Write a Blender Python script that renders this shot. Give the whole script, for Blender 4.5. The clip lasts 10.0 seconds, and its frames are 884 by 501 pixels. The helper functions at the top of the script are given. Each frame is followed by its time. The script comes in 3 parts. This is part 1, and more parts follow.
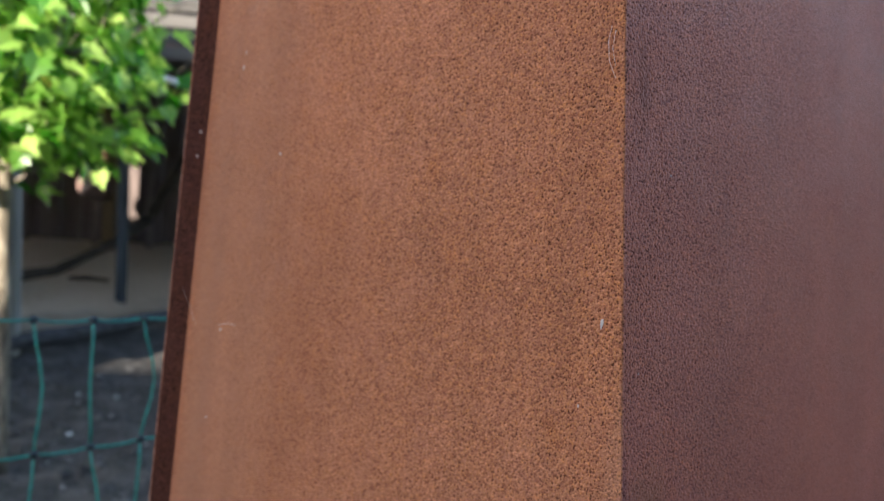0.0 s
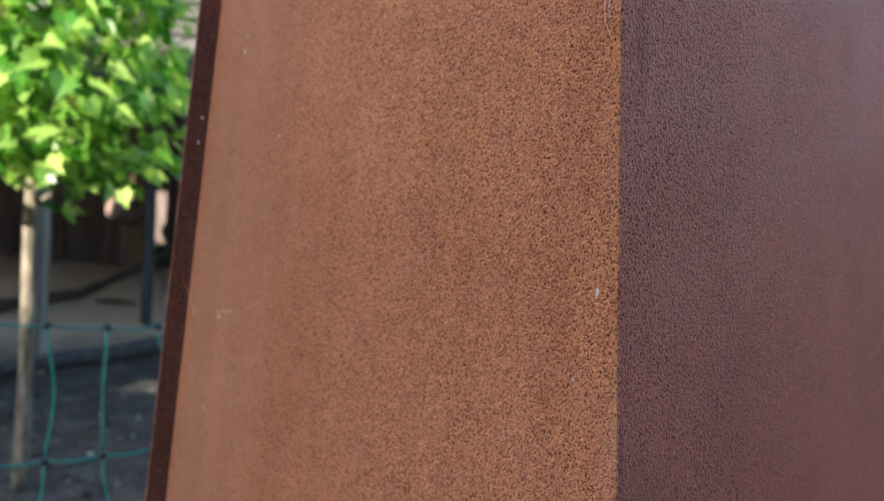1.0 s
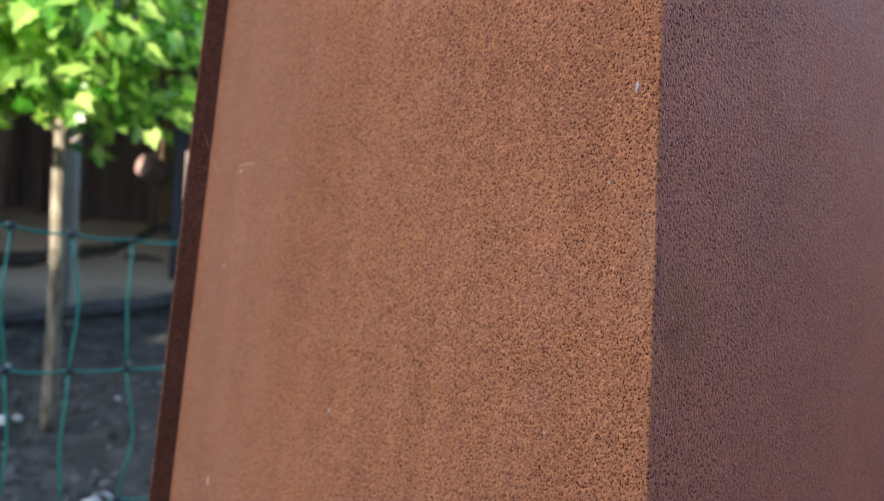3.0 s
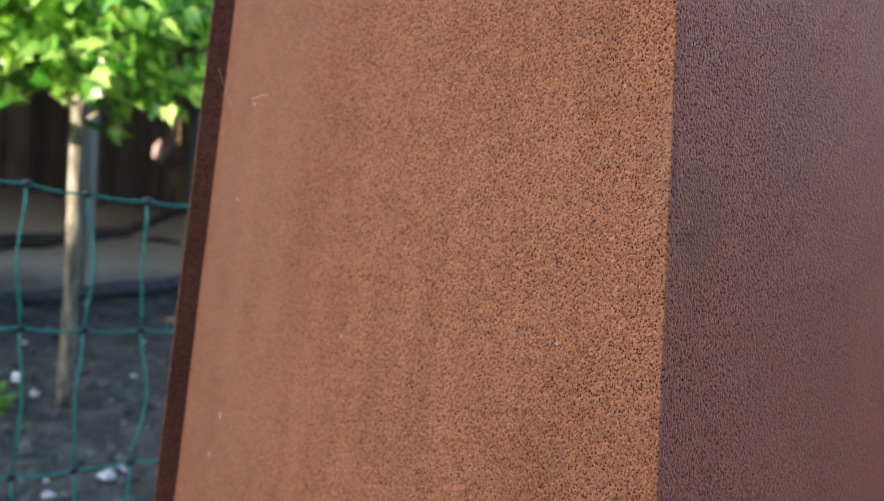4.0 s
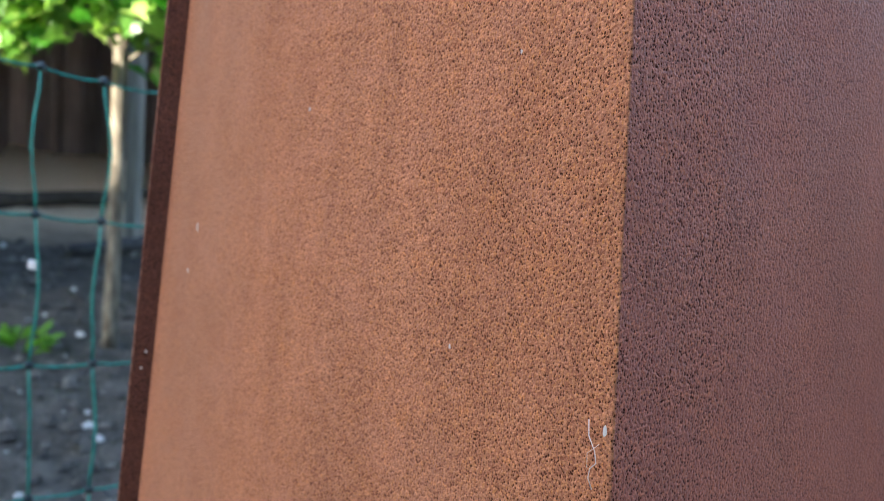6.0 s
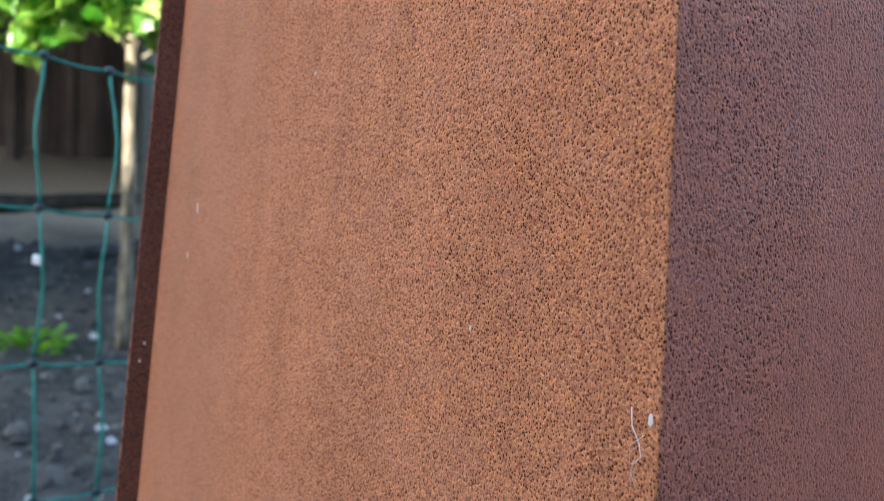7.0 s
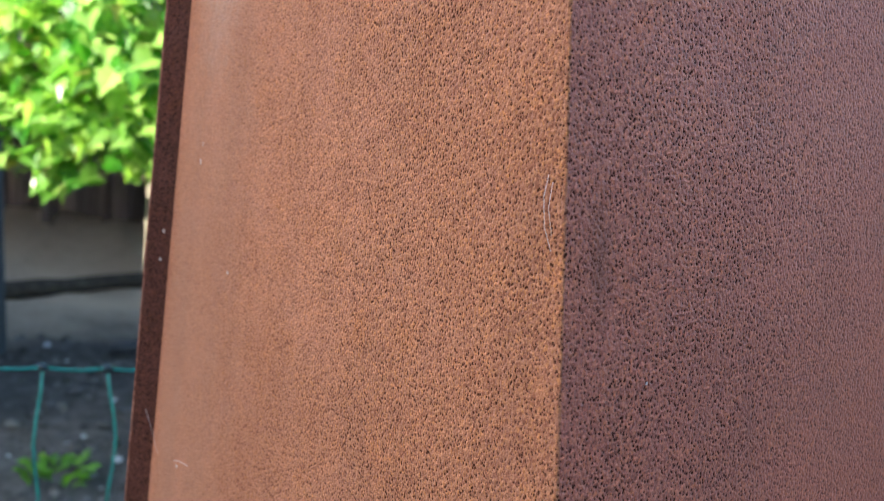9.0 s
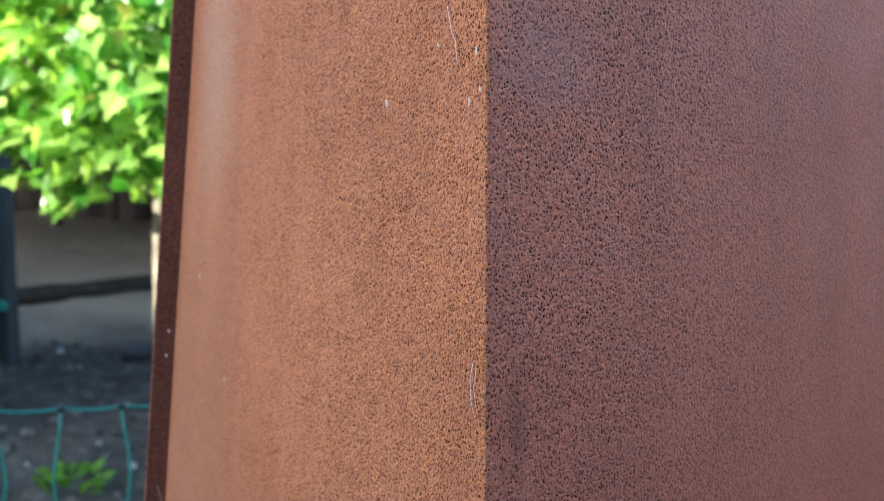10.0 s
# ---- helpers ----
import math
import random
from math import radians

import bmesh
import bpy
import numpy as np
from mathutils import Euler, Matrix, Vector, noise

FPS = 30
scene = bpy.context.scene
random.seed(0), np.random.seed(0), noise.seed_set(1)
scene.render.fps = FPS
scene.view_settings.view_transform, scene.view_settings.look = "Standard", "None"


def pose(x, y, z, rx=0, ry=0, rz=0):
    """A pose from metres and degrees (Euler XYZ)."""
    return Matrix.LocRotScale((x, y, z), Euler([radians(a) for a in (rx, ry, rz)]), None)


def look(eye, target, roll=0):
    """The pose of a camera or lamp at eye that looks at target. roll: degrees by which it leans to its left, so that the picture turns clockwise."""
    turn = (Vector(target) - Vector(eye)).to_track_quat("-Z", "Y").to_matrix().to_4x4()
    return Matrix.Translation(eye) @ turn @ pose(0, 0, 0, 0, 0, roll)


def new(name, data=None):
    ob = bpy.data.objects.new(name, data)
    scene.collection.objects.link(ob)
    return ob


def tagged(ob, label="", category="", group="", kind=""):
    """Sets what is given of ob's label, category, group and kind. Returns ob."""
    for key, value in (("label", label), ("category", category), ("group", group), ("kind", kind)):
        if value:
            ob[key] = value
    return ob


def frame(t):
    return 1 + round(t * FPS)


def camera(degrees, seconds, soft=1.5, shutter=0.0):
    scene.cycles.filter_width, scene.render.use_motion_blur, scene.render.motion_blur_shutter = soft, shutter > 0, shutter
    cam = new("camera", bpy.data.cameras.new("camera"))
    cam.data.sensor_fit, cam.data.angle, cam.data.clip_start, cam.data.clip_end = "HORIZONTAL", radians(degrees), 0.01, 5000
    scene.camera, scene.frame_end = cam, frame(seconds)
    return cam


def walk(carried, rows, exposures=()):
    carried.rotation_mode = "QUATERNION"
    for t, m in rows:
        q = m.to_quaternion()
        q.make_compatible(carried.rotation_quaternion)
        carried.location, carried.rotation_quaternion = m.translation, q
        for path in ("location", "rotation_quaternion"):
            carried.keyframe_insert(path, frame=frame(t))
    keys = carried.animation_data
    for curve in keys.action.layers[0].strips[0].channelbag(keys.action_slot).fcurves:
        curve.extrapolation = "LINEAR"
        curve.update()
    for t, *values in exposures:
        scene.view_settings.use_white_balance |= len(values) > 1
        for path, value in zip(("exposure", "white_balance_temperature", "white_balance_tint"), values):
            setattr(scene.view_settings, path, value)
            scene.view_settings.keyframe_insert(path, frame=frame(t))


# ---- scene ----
cam = camera(49.50, 10.0, soft=0.9, shutter=0.08)
PATH = [
    (0, (-0.0056, 0.0115, 1.1844), (0.0206, 1.9909, 0.8997), 4.91),
    (0.5, (0.0043, 0.0176, 1.1708), (-0.0063, 2.0032, 0.9314), 5.03),
    (1, (0.0133, 0.0215, 1.1560), (-0.0223, 2.0082, 0.9283), 5.01),
    (1.5, (0.0143, 0.0278, 1.1383), (-0.0377, 2.0138, 0.9078), 5.17),
    (2, (0.0170, 0.0374, 1.1185), (-0.0511, 2.0185, 0.8523), 5.24),
    (2.5, (0.0200, 0.0367, 1.0975), (-0.0624, 2.0153, 0.8172), 5.41),
    (2.7, (0.0196, 0.0356, 1.0902), (-0.0640, 2.0135, 0.8059), 5.63),
    (3.8, (0.0210, 0.0305, 1.0482), (-0.0784, 2.0066, 0.7562), 6.12),
    (4, (0.0244, 0.0321, 1.0421), (-0.0918, 2.0047, 0.7336), 6.06),
    (4.5, (0.0308, 0.0354, 1.0200), (-0.1073, 2.0053, 0.7027), 5.80),
    (5, (0.0429, 0.0424, 0.9962), (-0.1232, 2.0041, 0.6441), 5.60),
    (5.5, (0.0633, 0.0511, 0.9655), (-0.1382, 2.0093, 0.6122), 5.61),
    (5.7, (0.0701, 0.0540, 0.9521), (-0.1408, 2.0097, 0.5907), 5.69),
    (6.8, (0.0788, 0.0901, 0.8965), (-0.1743, 2.0398, 0.5298), 5.44),
    (7, (0.0708, 0.1012, 0.9103), (-0.1874, 2.0515, 0.5500), 5.32),
    (7.2, (0.0673, 0.1181, 0.9441), (-0.1973, 2.0684, 0.5883), 5.14),
    (7.5, (0.0711, 0.1466, 0.9944), (-0.2058, 2.0946, 0.6357), 4.67),
    (7.7, (0.0791, 0.1693, 1.0293), (-0.2069, 2.1175, 0.6791), 4.84),
    (8, (0.0809, 0.1874, 1.0920), (-0.2002, 2.1356, 0.7375), 4.94),
    (8.3, (0.0800, 0.1962, 1.1513), (-0.2142, 2.1423, 0.7960), 4.73),
    (8.5, (0.0784, 0.1871, 1.1861), (-0.2211, 2.1343, 0.8413), 4.73),
    (9, (0.0866, 0.1554, 1.2525), (-0.2460, 2.0992, 0.9194), 4.49),
    (9.5, (0.1069, 0.1276, 1.2993), (-0.2338, 2.0690, 0.9606), 3.60),
    (10, (0.1152, 0.1008, 1.3371), (-0.2299, 2.0362, 0.9691), 3.12),
]
EXPOSURES = [(0.0, 1.86, 6430, 11.5), (2.5, 2.01, 6400, 10.5), (4.5, 2.21, 6340, 9), (5.5, 2.37, 6300, 8.5), (7.2, 2.47, 6230, 8), (8.5, 2.41, 6180, 7.5), (10.0, 2.34, 6130, 7.5)]
walk(cam, [(t, look(eye, target, roll)) for t, eye, target, roll in PATH], EXPOSURES)
cam.data.dof.use_dof = True
cam.data.dof.focus_distance = 0.346
cam.data.dof.aperture_fstop = 14.0

# ---- light: low sun behind the camera, open sky ----
SUN_DIR = Vector((-0.50, -0.87, 0.38)).normalized()      # towards the sun
world = bpy.data.worlds.new("sky")
scene.world = world
world.use_nodes = True
wn = world.node_tree.nodes
sky = wn.new("ShaderNodeTexSky")
sky.sky_type = "NISHITA"
sky.sun_disc = False
sky.sun_elevation = math.asin(SUN_DIR.z)
sky.sun_rotation = math.atan2(SUN_DIR.x, SUN_DIR.y)
world.node_tree.links.new(sky.outputs[0], wn["Background"].inputs[0])
wn["Background"].inputs[1].default_value = 0.15

sun = new("sun", bpy.data.lights.new("sun", "SUN"))
sun.data.energy = 5.0
sun.data.angle = radians(0.6)
sun.data.color = (1.0, 0.90, 0.74)
sun.matrix_world = look(SUN_DIR * 30, (0, 0, 0))


# ---- materials ----
def rgb(c):
    return (c[0], c[1], c[2], 1)


class Mat:
    """A node material with short ways to add noise, ramps, mixes and bump."""

    def __init__(self, name, rough=0.7, metal=0.0):
        self.m = bpy.data.materials.new(name)
        self.m.use_nodes = True
        self.t = self.m.node_tree
        self.b = self.t.nodes["Principled BSDF"]
        self.b.inputs["Roughness"].default_value = rough
        self.b.inputs["Metallic"].default_value = metal
        self.co = self.t.nodes.new("ShaderNodeTexCoord").outputs["Object"]

    def n(self, kind, **values):
        node = self.t.nodes.new(kind)
        for k, v in values.items():
            node.inputs[k].default_value = v
        return node

    def link(self, a, b):
        self.t.links.new(a, b)

    def mapped(self, scale=(1, 1, 1), loc=(0, 0, 0), co=None):
        m = self.n("ShaderNodeMapping", Scale=scale, Location=loc)
        self.link(co or self.co, m.inputs["Vector"])
        return m.outputs[0]

    def noise(self, scale, detail=2.0, rough=0.5, co=None, dist=0.0):
        n = self.n("ShaderNodeTexNoise", Scale=scale, Detail=detail, Roughness=rough, Distortion=dist)
        self.link(co or self.co, n.inputs["Vector"])
        return n.outputs["Fac"]

    def ramp(self, fac, *stops):
        r = self.t.nodes.new("ShaderNodeValToRGB")
        e = r.color_ramp.elements
        while len(e) < len(stops):
            e.new(0.5)
        for k, (p, c) in enumerate(stops):
            e[k].position = p
            e[k].color = rgb(c) if isinstance(c, tuple) else (c, c, c, 1)
        self.link(fac, r.inputs[0])
        return r.outputs[0]

    def mix(self, fac, a, b, kind="MIX"):
        x = self.t.nodes.new("ShaderNodeMix")
        x.data_type = "RGBA"
        x.blend_type = kind
        for v, i in ((fac, 0), (a, 6), (b, 7)):
            if isinstance(v, (int, float)):
                x.inputs[i].default_value = v
            elif isinstance(v, tuple):
                x.inputs[i].default_value = rgb(v)
            else:
                self.link(v, x.inputs[i])
        return x.outputs[2]

    def math(self, op, a, b=0.0):
        x = self.t.nodes.new("ShaderNodeMath")
        x.operation = op
        for v, i in ((a, 0), (b, 1)):
            if isinstance(v, (int, float)):
                x.inputs[i].default_value = v
            else:
                self.link(v, x.inputs[i])
        return x.outputs[0]

    def color(self, c):
        if isinstance(c, tuple):
            self.b.inputs["Base Color"].default_value = rgb(c)
        else:
            self.link(c, self.b.inputs["Base Color"])
        return self

    def rough(self, r):
        self.link(r, self.b.inputs["Roughness"])
        return self

    def bump(self, height, dist=0.001, strength=1.0):
        b = self.n("ShaderNodeBump", Strength=strength, Distance=dist)
        self.link(height, b.inputs["Height"])
        self.link(b.outputs[0], self.b.inputs["Normal"])
        return self

    def spot(self, at, size, soft=0.5, warp=0.0):
        """1 inside an ellipsoid round at with half axes size, fading to 0 outside, with a ragged outline."""
        m = self.n("ShaderNodeMapping", Location=tuple(-p / s for p, s in zip(at, size)), Scale=tuple(1 / s for s in size))
        self.link(self.co, m.inputs["Vector"])
        v = self.t.nodes.new("ShaderNodeVectorMath")
        v.operation = "LENGTH"
        self.link(m.outputs[0], v.inputs[0])
        d = v.outputs["Value"]
        if warp:
            d = self.math("ADD", d, self.math("MULTIPLY", self.math("SUBTRACT", self.noise(160, 3), 0.5), warp))
        return self.ramp(d, (1 - soft, 1.0), (1.0, 0.0))


def corten(name, light, mid, dark, pit, stains_and_shade=(), gloss=0.20, rough=(0.64, 0.82), smooth=None, dust=0.13):
    """Weathered steel: crusty rust grains of ochre, orange and pink with dark pits between them, blooms and faint runs."""
    m = Mat(name, 0.72)
    big = m.noise(7, 3)
    runs = m.noise(1, 3, co=m.mapped((38, 38, 2.2)))
    c = m.mix(m.ramp(big, (0.35, 0.0), (0.68, 1.0)), mid, light)
    c = m.mix(m.math("MULTIPLY", m.ramp(runs, (0.42, 0.0), (0.72, 1.0)), 0.34), c, dark)
    bloom = m.ramp(m.noise(75, 3), (0.58, 0.0), (0.72, 1.0))
    c = m.mix(m.math("MULTIPLY", bloom, 0.30), c, (light[0] * 1.04, light[1] * 0.92, light[2] * 0.55))
    pit_fade = 1.0
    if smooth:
        # pits and grain fade across the sheet, standing in for focus blur
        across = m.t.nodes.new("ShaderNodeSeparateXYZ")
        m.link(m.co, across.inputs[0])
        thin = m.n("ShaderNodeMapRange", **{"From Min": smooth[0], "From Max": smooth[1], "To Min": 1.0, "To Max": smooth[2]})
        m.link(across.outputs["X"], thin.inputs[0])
        pit_fade = thin.outputs[0]
    # single grains, each with a tint of its own
    warp = m.n("ShaderNodeTexNoise", Scale=1300.0, Detail=2.0)
    m.link(m.co, warp.inputs["Vector"])
    bent = m.mix(0.0008, m.mapped((1, 1, 0.80)), warp.outputs["Color"], "ADD")
    grains = m.n("ShaderNodeTexVoronoi", Scale=1150.0, Randomness=1.0)
    m.link(bent, grains.inputs["Vector"])
    pick = m.t.nodes.new("ShaderNodeSeparateColor")
    m.link(grains.outputs["Color"], pick.inputs[0])
    tint = m.ramp(pick.outputs[0], (0.0, (0.62, 0.52, 0.48)), (0.22, (0.92, 0.86, 0.84)), (0.50, (1.00, 1.00, 1.06)), (0.72, (1.14, 1.14, 0.92)),
                  (0.86, (1.38, 1.44, 1.46)), (1.0, (1.36, 1.30, 0.85)))
    c = m.mix(pit_fade, c, tint, "MULTIPLY")
    c = m.mix(pit_fade, c, m.ramp(m.noise(2100, 1.5), (0.30, 0.80), (0.70, 1.20)), "MULTIPLY")
    # pits: rounded hollows of uneven size, many run together, denser in patches
    cells = m.n("ShaderNodeTexVoronoi", Scale=835.0, Randomness=1.0)
    m.link(bent, cells.inputs["Vector"])
    uneven = m.math("MULTIPLY", m.math("SUBTRACT", m.noise(640, 2), 0.5), 0.60)
    patch = m.math("MULTIPLY", m.math("SUBTRACT", m.noise(24, 2), 0.5), 0.10)
    d = m.math("ADD", m.math("ADD", cells.outputs["Distance"], uneven), patch)
    pits = m.ramp(d, (0.225, 1.0), (0.325, 0.0))
    rim = m.ramp(d, (0.30, 1.0), (0.50, 0.0))
    pits, rim = m.math("MULTIPLY", pits, pit_fade), m.math("MULTIPLY", rim, pit_fade)
    c = m.mix(m.math("MULTIPLY", rim, 0.45), c, (dark[0] * 0.85, dark[1] * 0.72, dark[2] * 0.60))
    c = m.mix(m.math("MULTIPLY", pits, 0.93), c, pit)
    m.link(m.math("MULTIPLY", m.math("SUBTRACT", 1.0, pits), gloss), m.b.inputs["Specular IOR Level"])
    rosy = m.ramp(m.noise(38, 4), (0.50, 0.0), (0.68, 1.0))
    c = m.mix(m.math("MULTIPLY", rosy, 0.16), c, (light[0] * 1.05, light[1] * 1.12, light[2] * 1.45))
    for at, size, col, amount in stains_and_shade:
        c = m.mix(m.math("MULTIPLY", m.spot(at, size, 0.75, 0.9), amount), c, col)
    m.color(c)
    # the dusty rust bloom shows as a soft sheen at a slant
    m.link(m.math("MULTIPLY", m.math("SUBTRACT", 1.0, pits), dust), m.b.inputs["Sheen Weight"])
    m.b.inputs["Sheen Roughness"].default_value = 0.40
    m.b.inputs["Sheen Tint"].default_value = (1.0, 0.54, 0.47, 1)
    m.rough(m.ramp(m.noise(30, 2), (0.3, rough[0]), (0.7, rough[1])))
    m.bump(m.math("MULTIPLY", m.math("ADD", m.math("MULTIPLY", d, 0.7), m.math("MULTIPLY", m.noise(1100, 1), 0.5)), pit_fade), 0.0009, 1.0)
    return m.m


def plain_wood(name, light, dark, grain=(3, 40, 40), rough=0.85, bump=0.002):
    m = Mat(name, rough)
    m.b.inputs["Specular IOR Level"].default_value = 0.15
    info = m.t.nodes.new("ShaderNodeObjectInfo")
    g = m.noise(1, 5, 0.6, co=m.mapped(grain), dist=0.6)
    c = m.mix(m.ramp(g, (0.3, 0.0), (0.7, 1.0)), dark, light)
    c = m.mix(m.math("MULTIPLY", m.ramp(m.noise(3, 3), (0.45, 0.0), (0.7, 1.0)), 0.5), c, dark)
    tone = m.ramp(info.outputs["Random"], (0.0, 0.7), (1.0, 1.15))
    c = m.mix(1.0, c, tone, "MULTIPLY")
    m.color(c)
    m.bump(g, bump)
    return m.m


# places on the chimney: its front edge, the joint with the flange and the flange's rim, as x, slope, y, slope at z = 1
EDGE = (0.0902, -0.0773, 0.4155, 0.1340)
JOINT = (-0.1727, 0.0457, 0.6737, 0.0305)
RIM = (-0.1860, 0.0457, 0.6695, 0.0305)
SIDE = Vector((math.cos(0.7336), math.sin(0.7336), 0))   # level direction of the second face


def on(line, z):
    return Vector((line[0] + line[1] * (z - 1), line[2] + line[3] * (z - 1), z))


def on_left(s, z):
    return on(EDGE, z).lerp(on(JOINT, z), s)


def on_right(s, z):
    return on(EDGE, z) + SIDE * s


PIT = (0.052, 0.016, 0.008)
corten_left = corten("corten_warm", (0.436, 0.168, 0.083), (0.374, 0.140, 0.067), (0.25, 0.094, 0.047), PIT, (
    (on_left(0.86, 1.33), (0.035, 0.035, 0.10), (0.50, 0.36, 0.28), 0.35),
    (on_left(0.86, 1.00), (0.075, 0.075, 0.90), (0.27, 0.145, 0.092), 0.24),
    (on_left(0.94, 1.00), (0.022, 0.022, 0.55), (0.29, 0.135, 0.080), 0.35),
    (on_left(0.012, 1.03), (0.008, 0.008, 0.05), (0.50, 0.30, 0.20), 0.12),
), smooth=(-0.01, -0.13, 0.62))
# same steel as the front; its cooler, dimmer light is put into the colour
corten_shade_side = corten("corten_shade_tint", (0.372, 0.112, 0.065), (0.325, 0.093, 0.054), (0.21, 0.066, 0.040), (0.034, 0.011, 0.008), (
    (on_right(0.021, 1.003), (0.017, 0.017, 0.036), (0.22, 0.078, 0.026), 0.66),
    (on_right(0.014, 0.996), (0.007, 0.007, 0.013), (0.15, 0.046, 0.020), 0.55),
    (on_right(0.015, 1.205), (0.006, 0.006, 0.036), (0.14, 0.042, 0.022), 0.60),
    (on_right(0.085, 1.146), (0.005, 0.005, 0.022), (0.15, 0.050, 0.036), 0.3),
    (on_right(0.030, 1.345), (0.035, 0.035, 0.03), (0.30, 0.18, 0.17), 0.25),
    # dark band along the fold: its shading painted into the steel colour
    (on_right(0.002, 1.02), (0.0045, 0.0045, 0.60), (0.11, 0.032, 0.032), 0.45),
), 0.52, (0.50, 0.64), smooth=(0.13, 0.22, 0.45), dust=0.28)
# same steel again, with the flange's shade put into darker colours
flange_shaded = corten("corten_flange_shade", (0.115, 0.041, 0.026), (0.088, 0.030, 0.019), (0.055, 0.019, 0.013), (0.02, 0.01, 0.008))
m = Mat("bare_edge", 0.6)
m.b.inputs["Specular IOR Level"].default_value = 0.3
m.color(m.mix(m.ramp(m.noise(260, 4), (0.38, 0.0), (0.62, 1.0)), (0.42, 0.19, 0.12), (0.16, 0.055, 0.032)))
edge_steel = m.m

m = Mat("soil", 0.95)
m.b.inputs["Specular IOR Level"].default_value = 0.1
clods = m.noise(9, 6, 0.62)
fine = m.noise(70, 4, 0.6)
dark = m.mix(m.ramp(fine, (0.3, 0.0), (0.7, 1.0)), (0.036, 0.034, 0.032), (0.110, 0.103, 0.097))
dark = m.mix(m.ramp(clods, (0.45, 0.0), (0.65, 0.7)), dark, (0.150, 0.140, 0.131))
sand = m.mix(m.ramp(fine, (0.3, 0.0), (0.7, 1.0)), (0.46, 0.355, 0.25), (0.66, 0.535, 0.40))
sep = m.t.nodes.new("ShaderNodeSeparateXYZ")
m.link(m.co, sep.inputs[0])
dry = m.math("ADD", m.math("SUBTRACT", sep.outputs["Y"], m.math("MULTIPLY", m.math("ADD", sep.outputs["X"], 2.3), 0.8)), m.math("MULTIPLY", m.math("SUBTRACT", m.noise(1.3, 4), 0.5), 1.4))
mr = m.n("ShaderNodeMapRange")
m.link(dry, mr.inputs[0])
mr.inputs[1].default_value, mr.inputs[2].default_value = 3.9, 4.9
m.color(m.mix(mr.outputs[0], dark, sand))
m.bump(m.math("ADD", clods, m.math("MULTIPLY", fine, 0.5)), 0.05)
soil = m.m

m = Mat("young_bark", 0.8)
g = m.noise(1, 5, 0.6, co=m.mapped((60, 60, 14)))
c = m.mix(m.ramp(g, (0.35, 0.0), (0.68, 1.0)), (0.042, 0.031, 0.020), (0.275, 0.24, 0.18))
m.color(m.mix(m.math("MULTIPLY", m.ramp(m.noise(9, 4), (0.5, 0.0), (0.66, 1.0)), 0.6), c, (0.06, 0.046, 0.030)))
m.bump(g, 0.003)
bark = m.m


def leaf_material(name, a, b):
    m = Mat(name, 0.32)
    info = m.t.nodes.new("ShaderNodeObjectInfo")
    geo = m.t.nodes.new("ShaderNodeNewGeometry")
    r = m.math("FRACT", m.math("ADD", info.outputs["Random"], geo.outputs["Random Per Island"]))
    c = m.mix(m.math("POWER", r, 1.4), a, b)
    c = m.mix(m.ramp(r, (0.975, 0.0), (0.985, 0.7)), c, (0.30, 0.16, 0.03))
    c = m.mix(m.math("MULTIPLY", m.noise(60, 3), 0.25), c, (a[0] * 0.5, a[1] * 0.6, a[2] * 0.5))
    m.color(c)
    out = m.t.nodes["Material Output"]
    tr = m.n("ShaderNodeBsdfTranslucent")
    m.link(m.mix(1.0, c, (1.65, 1.70, 0.85), "MULTIPLY"), tr.inputs["Color"])
    mx = m.n("ShaderNodeMixShader")
    mx.inputs[0].default_value = 0.52
    m.link(m.b.outputs[0], mx.inputs[1])
    m.link(tr.outputs[0], mx.inputs[2])
    m.link(mx.outputs[0], out.inputs["Surface"])
    return m.m


leaf_green = leaf_material("maple_leaf", (0.032, 0.165, 0.008), (0.50, 0.68, 0.19))
weed_green = leaf_material("weed_leaf", (0.09, 0.22, 0.02), (0.14, 0.30, 0.03))

m = Mat("green_cord", 0.5)
c = m.ramp(m.noise(1, 2, co=m.mapped((300, 300, 300))), (0.35, (0.0, 0.13, 0.10)), (0.65, (0.008, 0.28, 0.22)))
cord_green = m.color(c).m
m = Mat("knot_plastic", 0.4)
knot_black = m.color(m.mix(m.noise(200), (0.004, 0.012, 0.016), (0.012, 0.030, 0.032))).m
m = Mat("white_plastic", 0.45)
tag_white = m.color(m.mix(m.noise(120), (0.62, 0.64, 0.66), (0.78, 0.79, 0.80))).m
m = Mat("pale_fleck", 0.6)
fleck_white = m.color(m.mix(m.noise(700), (0.34, 0.27, 0.24), (0.66, 0.60, 0.57))).m
m = Mat("spider_silk", 0.5)
silk = m.color((0.52, 0.45, 0.42)).m
grey_wood = plain_wood("grey_timber", (0.125, 0.118, 0.112), (0.05, 0.047, 0.044))
post_wood = plain_wood("post_timber", (0.095, 0.108, 0.122), (0.042, 0.050, 0.058), (40, 40, 3))
stake_wood = plain_wood("stake_timber", (0.29, 0.275, 0.25), (0.15, 0.142, 0.13), (40, 40, 3))
dark_wood = plain_wood("shed_boards", (0.24, 0.19, 0.18), (0.115, 0.09, 0.085), (40, 40, 3))
log_wood = plain_wood("log_bark", (0.085, 0.070, 0.057), (0.034, 0.028, 0.023), (6, 30, 30), 0.9, 0.006)
pale_log = plain_wood("driftwood", (0.10, 0.10, 0.105), (0.045, 0.045, 0.05), (6, 30, 30), 0.9, 0.006)
